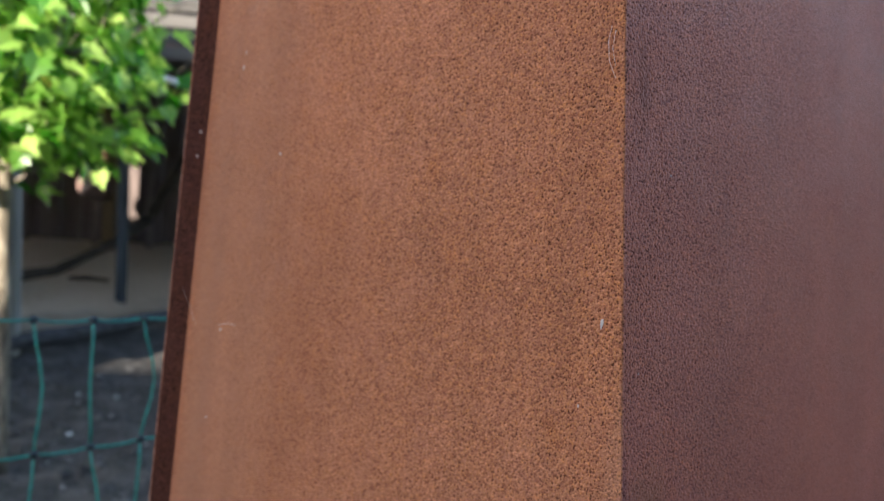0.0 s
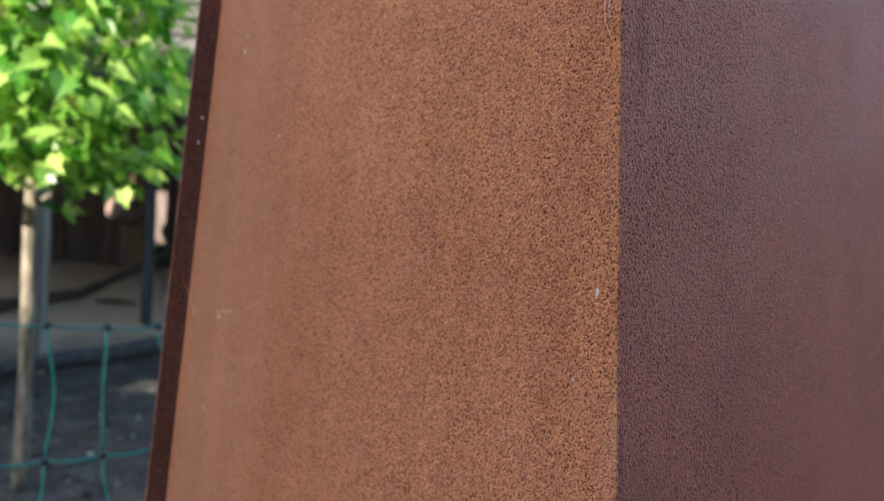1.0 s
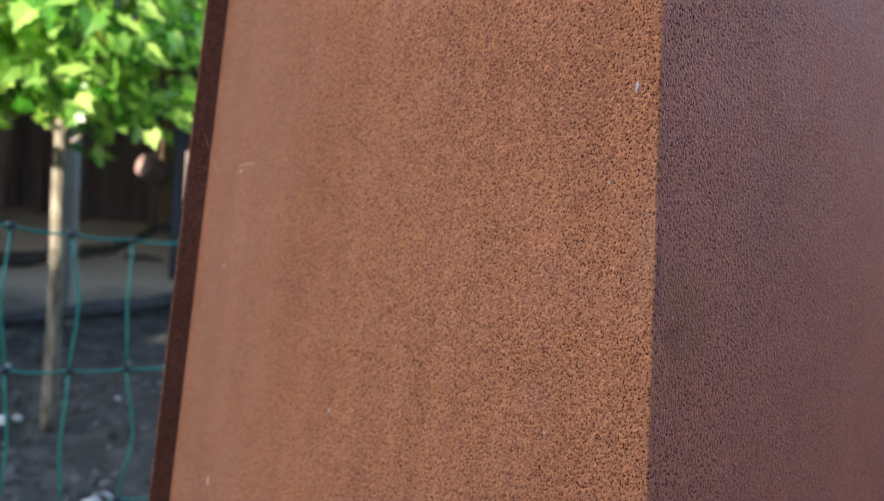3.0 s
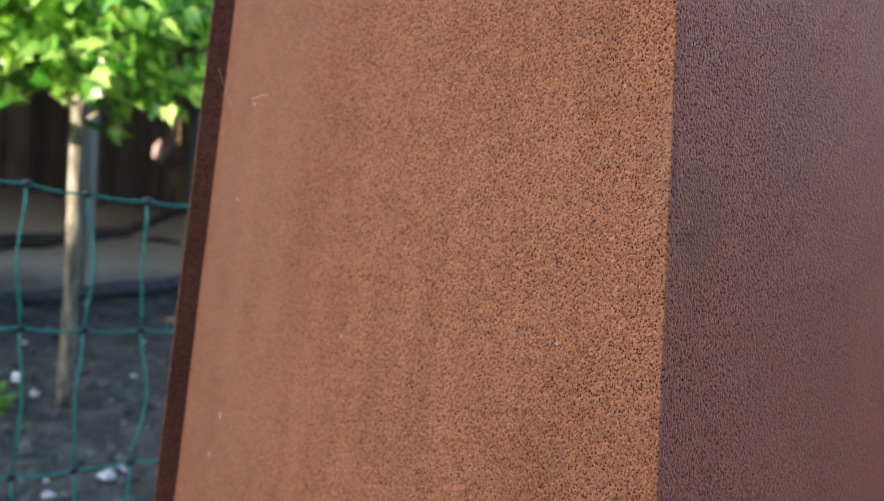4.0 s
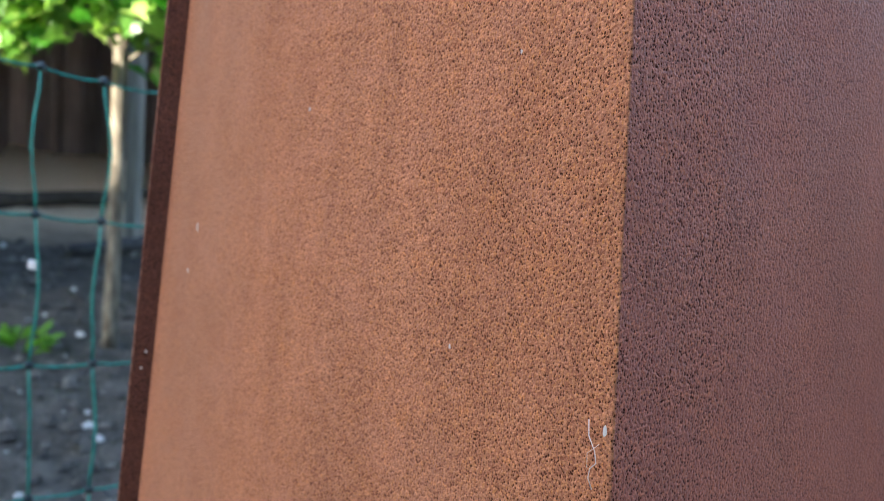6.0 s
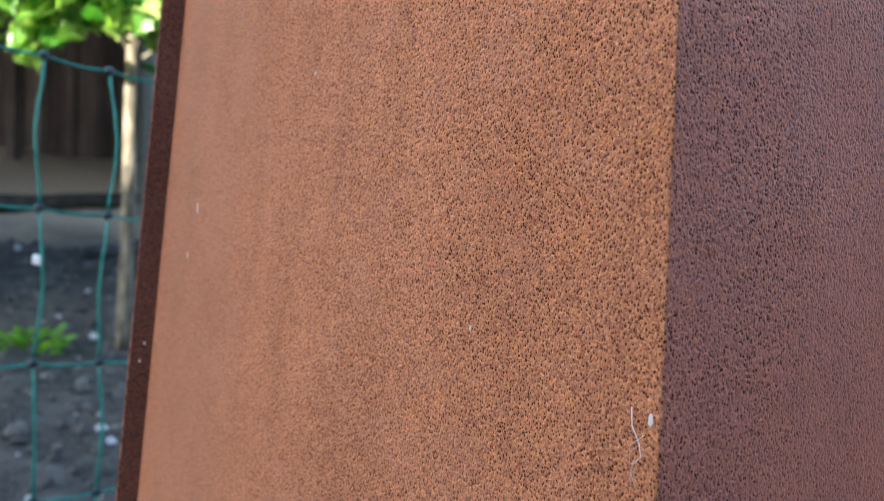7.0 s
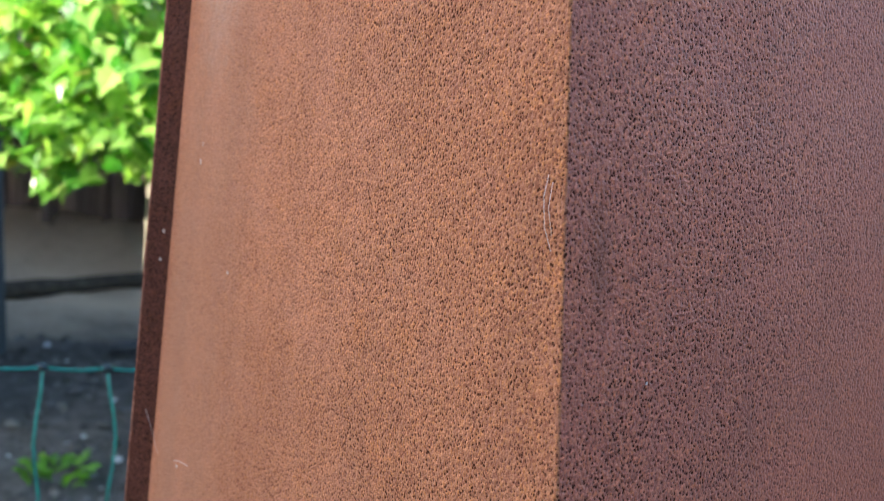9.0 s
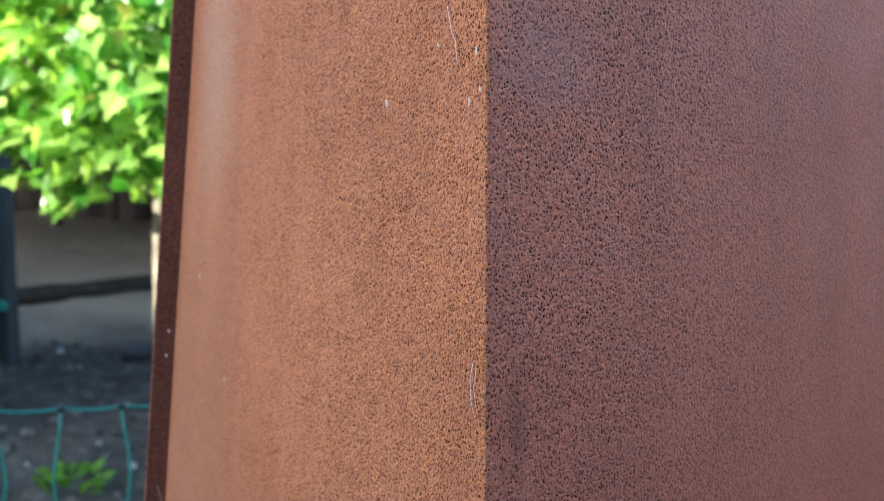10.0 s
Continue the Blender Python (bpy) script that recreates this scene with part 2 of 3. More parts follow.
branch_wood = plain_wood("branch_bark", (0.105, 0.080, 0.060), (0.05, 0.037, 0.027), (6, 30, 30), 0.9, 0.004)
m = Mat("plaster_wall", 0.9)
c = m.mix(m.ramp(m.noise(2, 4), (0.35, 0.0), (0.65, 1.0)), (0.34, 0.30, 0.26), (0.42, 0.38, 0.33))
sun_block_plaster = m.color(c).bump(m.noise(150, 3), 0.003).m
m = Mat("stones", 0.8)
geo = m.t.nodes.new("ShaderNodeNewGeometry")
c = m.ramp(geo.outputs["Random Per Island"], (0.0, (0.022, 0.020, 0.019)), (0.6, (0.062, 0.057, 0.053)), (0.95, (0.13, 0.122, 0.115)), (0.985, (0.45, 0.45, 0.46)))
pebble = m.color(c).m


# ---- building helpers ----
def part(name, bm, material, parent=None, label="", smooth=False):
    me = bpy.data.meshes.new(name)
    bmesh.ops.recalc_face_normals(bm, faces=bm.faces)
    bm.to_mesh(me)
    bm.free()
    me.materials.append(material)
    if smooth:
        me.polygons.foreach_set("use_smooth", [True] * len(me.polygons))
    ob = new(name, me)
    if parent:
        ob.parent = parent
        ob.matrix_parent_inverse = parent.matrix_basis.inverted()
    if label:
        tagged(ob, label)
    return ob


def thing(name, at, label, category, group="", kind=""):
    return tagged(place_empty(name, at), label, category, group, kind)


def place_empty(name, at):
    ob = new(name)
    ob.empty_display_size = 0.1
    ob.matrix_basis = Matrix.Translation(at)
    return ob


def add_tube(bm, pts, radii, sides=8, cap=True):
    """A tapered tube along points."""
    rings = []
    pts = [Vector(p) for p in pts]
    for i, p in enumerate(pts):
        d = (pts[min(i + 1, len(pts) - 1)] - pts[max(i - 1, 0)]).normalized()
        a = d.cross(Vector((0.31, 0.21, 0.93)) if abs(d.z) < 0.8 else Vector((1, 0.1, 0))).normalized()
        b = d.cross(a)
        rings.append([bm.verts.new(p + (a * math.cos(k * math.tau / sides) + b * math.sin(k * math.tau / sides)) * radii[i]) for k in range(sides)])
    for r0, r1 in zip(rings, rings[1:]):
        for k in range(sides):
            bm.faces.new((r0[k], r0[(k + 1) % sides], r1[(k + 1) % sides], r1[k]))
    if cap:
        bm.faces.new(rings[0][::-1])
        bm.faces.new(rings[-1])


def add_box(bm, lo, hi, bevel=0.0, m=None):
    g = bmesh.ops.create_cube(bm, size=1)
    vs = g["verts"]
    c = [(a + b) / 2 for a, b in zip(lo, hi)]
    s = [b - a for a, b in zip(lo, hi)]
    for v in vs:
        v.co = Vector((c[0] + v.co.x * s[0], c[1] + v.co.y * s[1], c[2] + v.co.z * s[2]))
    if bevel:
        es = list({e for v in vs for e in v.link_edges})
        vs = bmesh.ops.bevel(bm, geom=es, offset=bevel, segments=1, affect="EDGES")["verts"] + [v for v in vs if v.is_valid]
    if m:
        for v in set(vs):
            v.co = m @ v.co


def sheet(bm, section, levels, thick, inward):
    """A bent sheet: section(z) gives outer points; inward(z) the offset of each to the inner skin."""
    grid = []
    for z in levels:
        out = section(z)
        inn = [p + d * thick for p, d in zip(out, inward(z))]
        grid.append([bm.verts.new(p) for p in out + inn[::-1]])
    n = len(grid[0])
    for a, b in zip(grid, grid[1:]):
        for k in range(n):
            bm.faces.new((a[k], a[(k + 1) % n], b[(k + 1) % n], b[k]))
    for row in (grid[0], grid[-1]):
        h = n // 2
        for k in range(h - 1):
            bm.faces.new((row[k], row[k + 1], row[n - 2 - k], row[n - 1 - k]))


# ---- ground ----
rng = random.Random(5)


def ground_z(x, y):
    near = 1.0 if -6 < x < 3 and 0.5 < y < 9 else 0.35
    z = 0.026 * noise.noise(Vector((x * 2.1, y * 2.1, 0))) + 0.022 * noise.noise(Vector((x * 7, y * 7, 3))) + 0.014 * noise.noise(Vector((x * 19, y * 19, 8)))
    return z * near - 0.015


def axis(mid, half, count, far):
    u = np.linspace(-1, 1, count)
    inner = mid + half * u
    outer = np.geomspace(half, far, 14)[1:]
    return [float(q) for q in np.r_[(mid - outer)[::-1], inner, mid + outer]]


xs, ys = axis(-1.8, 3.2, 150, 900), axis(4.2, 4.4, 190, 900)
gv = [(x, y, ground_z(x, y)) for y in ys for x in xs]
W = len(xs)
gf = [(j * W + i, j * W + i + 1, (j + 1) * W + i + 1, (j + 1) * W + i) for j in range(len(ys) - 1) for i in range(W - 1)]
me = bpy.data.meshes.new("ground")
me.from_pydata(gv, [], gf)
me.materials.append(soil)
me.polygons.foreach_set("use_smooth", [True] * len(me.polygons))
ground = tagged(new("ground", me), "bare dark scratched soil turning sandy by the shelter", "ground", kind="structure")

# stones, chips and pale droppings on the soil
sv, sf = [], []
for k in range(1500):
    y = 1.6 + 2.4 * rng.random() ** 1.2
    x = -0.15 * y - 0.05 - rng.random() * (0.62 * y)
    r = rng.choice((0.006, 0.008, 0.011, 0.015, 0.022)) * (0.7 + 0.6 * rng.random())
    z0 = ground_z(x, y) + r * 0.25
    base = len(sv)
    for dx, dy, dz in ((1, 0, 0), (0.2, 1, 0.1), (-1, 0.1, 0), (-0.1, -1, 0), (0, 0, 0.75), (0.1, 0, -0.7)):
        sv.append((x + r * dx * (0.7 + 0.7 * rng.random()), y + r * dy * (0.7 + 0.7 * rng.random()), z0 + r * dz * (0.7 + 0.5 * rng.random())))
    for a, b in ((0, 1), (1, 2), (2, 3), (3, 0)):
        sf.append((base + a, base + b, base + 4))
        sf.append((base + b, base + a, base + 5))
me = bpy.data.meshes.new("ground_stones")
me.from_pydata(sv, [], sf)
me.materials.append(pebble)
tagged(new("ground_stones", me), "scattered grey stones and white chips on the soil", "stones", kind="stuff")

# ---- the steel chimney ----
BOTTOM, TOP = -0.01, 1.78
levels = [BOTTOM + (TOP - BOTTOM) * k / 24 for k in range(25)]
SHEET = 0.003


def face_out(z):
    """Level outward normals of the first and the second face."""
    a = (on(JOINT, z) - on(EDGE, z)).normalized()
    n1 = Vector((a.y, -a.x, 0))
    n1 = n1 if n1.y < 0 else -n1
    n2 = Vector((SIDE.y, -SIDE.x, 0))
    return a, n1, n2 if n2.y < 0 else -n2


def width(z):
    return (on(JOINT, z) - on(EDGE, z)).length


chimney = thing("steel_chimney", (0, 0.55, 0), "rust-brown weathered steel chimney, tapered, standing on bare soil", "chimney")


def panel(name, a_at, b_at, normal, material, label):
    bm = bmesh.new()
    sheet(bm, lambda z: [a_at(z), a_at(z).lerp(b_at(z), 0.33), a_at(z).lerp(b_at(z), 0.67), b_at(z)], levels, SHEET, lambda z: [-normal(z)] * 4)
    return part(name, bm, material, chimney, label)


EPS = 0.0012


def edge_l(z):
    return on(EDGE, z) + face_out(z)[0] * EPS


def edge_r(z):
    return on(EDGE, z) + SIDE * EPS


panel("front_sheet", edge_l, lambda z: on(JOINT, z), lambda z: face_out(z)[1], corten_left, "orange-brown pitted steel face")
panel("side_sheet", edge_r, lambda z: on(EDGE, z) + SIDE * width(z), lambda z: face_out(z)[2], corten_shade_side, "mauve-brown pitted steel face, its cooler light put into the colour")
back = lambda z: on(JOINT, z) + SIDE * width(z)
panel("back_sheet", lambda z: on(JOINT, z) + SIDE * 0.004, back, lambda z: face_out(z)[0], corten_left, "")
panel("rear_sheet", lambda z: on(EDGE, z) + SIDE * width(z) - face_out(z)[1] * 0.004, back, lambda z: SIDE, corten_shade_side, "")

# the rounded fold between the two faces
bm = bmesh.new()
sheet(bm, lambda z: [edge_l(z), on(EDGE, z) + (face_out(z)[0] + SIDE) * EPS * 0.28, edge_r(z)], levels, SHEET,
      lambda z: [-face_out(z)[1], -(face_out(z)[1] + face_out(z)[2]).normalized(), -face_out(z)[2]])
part("fold", bm, corten_left, chimney, "worn rounded fold", True)

# the flange along the far edge, and its cut rim
bm = bmesh.new()


def flange_side(z):
    d = (on(RIM, z) - on(JOINT, z)).normalized()
    return Vector((d.y, -d.x, 0)) if d.x > 0 else Vector((-d.y, d.x, 0))


def flange_in(z):
    n = flange_side(z)
    return n if n.y < 0 else -n


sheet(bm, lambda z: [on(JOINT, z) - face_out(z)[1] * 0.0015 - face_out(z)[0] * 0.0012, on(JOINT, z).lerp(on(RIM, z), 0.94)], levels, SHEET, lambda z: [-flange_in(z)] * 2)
part("flange", bm, flange_shaded, chimney, "folded flange, its shade put into the dark brown")
bm = bmesh.new()
sheet(bm, lambda z: [on(JOINT, z).lerp(on(RIM, z), 0.94), on(RIM, z)], levels, SHEET, lambda z: [-flange_in(z)] * 2)
part("flange_rim", bm, edge_steel, chimney, "thin paler cut rim")


def fleck(name, at, normal, size, tall, seed):
    """A small ragged crumb stuck on the steel."""
    r = random.Random(seed)
    bm = bmesh.new()
    up = Vector((0, 0, 1))
    side = normal.cross(up).normalized()
    ring = []
    for k in range(9):
        t = k / 9 * math.tau
        q = 0.6 + 0.6 * r.random()
        ring.append(bm.verts.new(at + side * math.cos(t) * size * q + up * math.sin(t) * size * tall * q + normal * 0.0002))
    top = bm.verts.new(at + normal * size * 0.5)
    for k in range(9):
        bm.faces.new((ring[k], ring[(k + 1) % 9], top))
    part(name, bm, fleck_white, chimney, "", True)


marks = [(0.227, 1.322, 1.3, 1.5), (0.034, 1.326, 1.0, 1.8), (0.102, 1.347, 0.7, 1.5), (0.031, 1.096, 1.1, 2.4), (0.066, 1.056, 0.6, 1.5),
         (0.890, 1.202, 0.8, 2.2), (0.886, 1.212, 0.6, 2.4), (0.885, 1.027, 1.5, 1.0), (0.746, 1.150, 1.0, 1.2), (0.880, 0.820, 1.5, 2.4), (0.148, 0.942, 0.6, 2.0),
         (0.234, 0.816, 0.8, 1.5), (0.008, 0.811, 1.3, 1.8), (0.566, 0.905, 1.0, 1.3), (0.90, 0.790, 1.2, 1.4), (0.905, 0.964, 0.9, 1.2),
         (0.02, 1.345, 0.8, 3.0), (0.012, 1.331, 0.6, 2.5)]
for k, (s, z, size, tall) in enumerate(marks):
    fleck("fleck", on_left(s, z), face_out(z)[1], size * 0.001, tall, k)
for k, (s, z, size, tall) in enumerate([(0.013, 1.004, 0.8, 1.3), (0.036, 1.164, 0.5, 1.5), (0.012, 1.075, 0.5, 1.6)]):
    fleck("fleck", on_right(s, z), face_out(z)[2], size * 0.001, tall, 40 + k)
for k, (q, z) in enumerate([(0.35, 0.724), (0.5, 0.712), (0.30, 1.157), (0.35, 1.140)]):
    fleck("fleck", on(JOINT, z).lerp(on(RIM, z), q) + flange_in(z) * 0.0005, flange_in(z), 0.0009, 1.5, 60 + k)


def strand(pts, r):
    bm = bmesh.new()
    add_tube(bm, pts, [r] * len(pts), 5)
    part("silk_strand", bm, silk, chimney, "", True)


def l_pt(s, z, out=0.0012):
    return on_left(s, z) + face_out(z)[1] * out


# loose cobweb threads and a curled fibre on the steel
strand([on(RIM, 1.048).lerp(on(JOINT, 1.048), 0.6) + flange_in(1.048) * 0.002, l_pt(0.985, 1.036, 0.003), l_pt(0.965, 1.024)], 0.00009)
strand([l_pt(0.89, 1.030), l_pt(0.86, 1.033), l_pt(0.835, 1.034)], 0.00015)
strand([l_pt(0.026, 0.813), l_pt(0.021, 0.808, 0.003), l_pt(0.011, 0.804, 0.004), l_pt(0.009, 0.800, 0.004), l_pt(0.016, 0.797, 0.004), l_pt(0.020, 0.793, 0.003), l_pt(0.017, 0.789, 0.002)], 0.0002)
strand([l_pt(0.012, 0.806), l_pt(0.020, 0.802, 0.004), l_pt(0.024, 0.796, 0.002)], 0.00012)
strand([l_pt(0.078, 1.362), l_pt(0.068, 1.352), l_pt(0.060, 1.349), l_pt(0.056, 1.341)], 0.00014)
strand([l_pt(0.086, 1.372), l_pt(0.084, 1.364)], 0.00018)
strand([l_pt(0.018, 1.229), l_pt(0.024, 1.222), l_pt(0.022, 1.213), l_pt(0.012, 1.206)], 0.0001)
strand([l_pt(0.012, 1.227), l_pt(0.017, 1.219), l_pt(0.012, 1.211)], 0.00009)

# ---- the net fence ----
FENCE_DIR = Vector((0.0497, 0.0640, 0)).normalized()
PITCH = 0.0815
K0 = Vector((-0.553, 1.155, 0))
rows_z = [0.890, 0.713, 0.526, 0.350, 0.215, 0.110, 0.030]
net = thing("net_fence", (K0.x, K0.y, 0), "green electric poultry netting with dark knots, strung loosely", "fence")
CO, CN = range(-9, 12), len(rows_z)


def knot_at(i, j):
    p = K0 + FENCE_DIR * PITCH * i
    sag = -0.0135 * i + 0.0012 * i * i if abs(i) < 8 else -0.0135 * i * 0.4 + 0.02
    lean = Vector((0.012, -0.030, 0)) * (min(j, 2) / 2)
    wob = Vector((noise.noise(Vector((i * 1.7, j * 2.3, 0))), noise.noise(Vector((i * 1.3, j * 1.9, 5))), noise.noise(Vector((i * 2.1, j, 9))))) * 0.006
    return p + lean + wob + Vector((0, 0, rows_z[j] + sag * (1 - j / CN)))


bm_k = bmesh.new()
bmesh.ops.create_icosphere(bm_k, subdivisions=1, radius=0.0076)
for v in bm_k.verts:
    v.co.z *= 0.85
knot_mesh = bpy.data.meshes.new("knot")
bm_k.to_mesh(knot_mesh)
bm_k.free()
knot_mesh.materials.append(knot_black)
for j in range(CN):
    bm = bmesh.new()
    pts = []
    for i in CO:
        a = knot_at(i, j)
        pts.append(a)
        if i < max(CO):
            b = knot_at(i + 1, j)
            for q in (0.33, 0.67):
                pts.append(a.lerp(b, q) - Vector((0, 0, 0.0035)) * math.sin(q * math.pi))
    add_tube(bm, pts, [0.0018] * len(pts), 6)
    part("line_strand", bm, cord_green, net, "", True)
for i in CO:
    for j in range(CN - 1):
        a, b = knot_at(i, j), knot_at(i, j + 1)
        bow = 0.014 * noise.noise(Vector((i * 3.1 + 0.5, j * 1.7 + 0.2, 4))) + (0.011 if (i + j) % 2 else -0.009)
        pts = []
        for q in (0, 0.15, 0.32, 0.5, 0.68, 0.85, 1):
            s = math.sin(q * math.pi)
            pts.append(a.lerp(b, q) + FENCE_DIR * bow * s * s + Vector((FENCE_DIR.y, -FENCE_DIR.x, 0)) * 0.006 * s)
        bm = bmesh.new()
        add_tube(bm, pts, [0.0018] * len(pts), 6)
        part("upright_strand", bm, cord_green, net, "", True)
    for j in range(CN):
        k = new("knot", knot_mesh)
        k.parent = net
        k.matrix_parent_inverse = net.matrix_basis.inverted()
        k.matrix_basis = Matrix.Translation(knot_at(i, j))
bm = bmesh.new()
c = knot_at(0, 1).lerp(knot_at(0, 2), 0.33)
add_box(bm, (-0.006, -0.0025, -0.006), (0.006, 0.0025, 0.006), 0.0015, Matrix.Translation(c))
part("clip", bm, tag_white, net, "small white plastic clip")

# ---- the young maple ----
TREE = Vector((-1.272, 2.835, 0))
tree = thing("maple_tree", (TREE.x, TREE.y, ground_z(TREE.x, TREE.y)), "young maple with a pale slender trunk and bright green leaves", "tree")
bm = bmesh.new()
pts = [TREE + Vector((0.004 * math.sin(z * 5), 0.004 * math.cos(z * 4), z)) + Vector((0.010, 0.005, 0)) * z for z in np.linspace(-0.05, 1.05, 16)]
add_tube(bm, pts, [0.0230 - 0.0035 * k / 15 + (0.006 if k == 0 else 0) for k in range(16)], 12)
part("trunk", bm, bark, tree, "pale bark, darker below", True)
limbs = []
trng = random.Random(11)
for k in range(15):
    z0 = 0.86 + 0.045 * k * 0.35
    ang = k * 2.4 + 0.4
    d = Vector((math.cos(ang), math.sin(ang), 0.55 + 0.5 * trng.random())).normalized()
    start = TREE + Vector((0.010, 0.005, 0)) * z0 + Vector((0, 0, min(z0, 1.04)))
    length = 0.45 + 0.5 * trng.random()
    pts = [start]
    for q in range(1, 6):
        d = (d + Vector((trng.uniform(-0.2, 0.2), trng.uniform(-0.2, 0.2), trng.uniform(-0.06, 0.18)))).normalized()
        pts.append(pts[-1] + d * length / 5)
    limbs.append(pts)
    bm = bmesh.new()
    add_tube(bm, pts, [0.006, 0.005, 0.004, 0.003, 0.0022, 0.0015], 6)
    part("limb", bm, bark, tree, "", True)

# one maple leaf, five-lobed, folded a little along its midrib, hanging on a stalk
OUT = [(0.0, 0.0), (0.18, -0.09), (0.41, -0.09), (0.33, 0.11), (0.57, 0.29), (0.38, 0.35), (0.37, 0.55), (0.18, 0.62), (0.0, 1.0)]


def leaf_verts(size, fold, droop):
    right = [Vector((x * size, y * size, abs(x) * size * fold - droop * size * y * y)) for x, y in OUT]
    left = [Vector((-p.x, p.y, p.z)) for p in right[1:-1]]
    return right, left


def leaf_mesh(size, fold, droop):
    right, left = leaf_verts(size, fold, droop)
    vs = right + left
    n = len(right)
    mid = len(vs)
    vs = vs + [Vector((0, 0.32 * size, -droop * size * 0.1))]
    fs = [(mid, k, k + 1) for k in range(n - 1)]
    chain = [0] + list(range(n, n + len(left))) + [n - 1]
    fs += [(mid, chain[k + 1], chain[k]) for k in range(len(chain) - 1)]
    b = len(vs)
    vs = vs + [Vector((0.012 * size, 0, 0)), Vector((-0.012 * size, 0, 0)), Vector((0, -0.75 * size, 0.25 * size))]
    fs.append((b, b + 1, b + 2))
    me = bpy.data.meshes.new("leaf")
    me.from_pydata([tuple(v) for v in vs], [], fs)
    me.materials.append(leaf_green)
    return me, vs, fs


leaf_kinds = [leaf_mesh(s, f, d) for s, f, d in ((0.056, 0.35, 0.10), (0.066, 0.25, 0.25), (0.078, 0.45, 0.18), (0.061, 0.15, 0.35))]


def crown_low(x, y):
    """Height of the crown's ragged underside."""
    r = math.hypot(x - TREE.x, y - TREE.y)
    return 0.91 + 0.15 * max(0.0, r - 0.20) + 0.20 * noise.noise(Vector((x * 5, y * 5, 2)))


spots = []
for n_try in range(90000):
    if len(spots) >= 4200:
        break
    x = -1.42 + trng.uniform(-0.85, 0.68)
    y = 2.85 + trng.uniform(-0.52, 0.62)
    z = trng.uniform(0.75, 2.15)
    rx = (x + 1.42) / (0.66 if x > -1.42 else 0.85)
    rr = rx * rx + ((y - 2.87) / 0.54) ** 2 + ((z - 1.35) / 0.82) ** 2
    if rr > 1 + 0.40 * noise.noise(Vector((x * 2.6, y * 2.6, z * 2.6 + 9))) or z < crown_low(x, y):
        continue
    if noise.noise(Vector((x * 4.2, y * 4.2, z * 7.5 + 4))) < -0.12:
        continue
    if x > -1.02 and z > 1.22 and trng.random() < 0.45:
        continue
    spots.append((x, y, z))
spots.sort(key=lambda p: p[1] + 0.25 * abs(p[2] - 1.1))
cv, cf = [], []
for k, (x, y, z) in enumerate(spots):
    out = Vector((x + 1.42, y - 2.82, 0))
    yaw = math.atan2(out.y, out.x) - math.pi / 2 + trng.uniform(-1.1, 1.1)
    mt = Matrix.Translation((x, y, z)) @ Euler((trng.uniform(-1.3, 0.25), trng.uniform(-0.8, 0.8), yaw)).to_matrix().to_4x4()
    me, vs, fs = leaf_kinds[k % 4]
    if k < 300:
        ob = new("leaf", me)
        ob.parent = tree
        ob.matrix_parent_inverse = tree.matrix_basis.inverted()
        ob.matrix_basis = mt
    else:
        b = len(cv)
        cv.extend(tuple(mt @ v) for v in vs)
        cf.extend(tuple(i + b for i in q) for q in fs)
me = bpy.data.meshes.new("crown")
me.from_pydata(cv, [], cf)
me.materials.append(leaf_green)
crown = new("crown", me)
crown.parent = tree
crown.matrix_parent_inverse = tree.matrix_basis.inverted()
tagged(crown, "dense bright green five-lobed leaves", kind="stuff")


# ---- stake, posts, logs ----
def post(name, base, top, half, material, label, category):
    """A squared timber post with chamfered edges and a slightly worn top."""
    base, top = Vector(base), Vector(top)
    ob = thing(name, (base.x, base.y, max(base.z, ground_z(base.x, base.y))), label, category)
    bm = bmesh.new()
    d = top - base
    n = 8
    ring0 = None
    for k in range(n + 1):
        c = base + d * k / n - Vector((0, 0, 0.04 if k == 0 else 0))
        w = half * (1 + 0.05 * noise.noise(Vector((base.x * 9, k * 0.9, 1))))
        prof = [(w, w * 0.7), (w * 0.7, w), (-w * 0.7, w), (-w, w * 0.7), (-w, -w * 0.7), (-w * 0.7, -w), (w * 0.7, -w), (w, -w * 0.7)]
        ring = [bm.verts.new(c + Vector((px, py, 0.004 * noise.noise(Vector((px * 90, py * 90, 2))) if k == n else 0))) for px, py in prof]
        if ring0:
            for q in range(8):
                bm.faces.new((ring0[q], ring0[(q + 1) % 8], ring[(q + 1) % 8], ring[q]))
        else:
            bm.faces.new(ring[::-1])
        ring0 = ring
    bm.faces.new(ring0)
    part("shaft", bm, material, ob)
    return ob


post("pen_post", (-1.79, 4.10, 0), (-1.80, 4.10, 1.40), 0.031, stake_wood, "weathered grey timber post standing behind the maple", "post")
p1 = post("fence_post", (-1.715, 5.32, 0), (-1.74, 5.32, 1.75), 0.027, post_wood, "slim blue-grey timber post standing in sandy soil", "post")
p2 = post("fence_post", (-2.46, 3.76, 0), (-2.50, 3.76, 1.5), 0.048, post_wood, "thick blue-grey timber post with a turquoise insulator", "post")
bm = bmesh.new()
add_tube(bm, [(-2.43, 3.705, 0.245), (-2.43, 3.66, 0.245), (-2.43, 3.65, 0.245)], [0.024, 0.026, 0.014], 12)
part("insulator", bm, cord_green, p2, "turquoise plastic insulator", True)


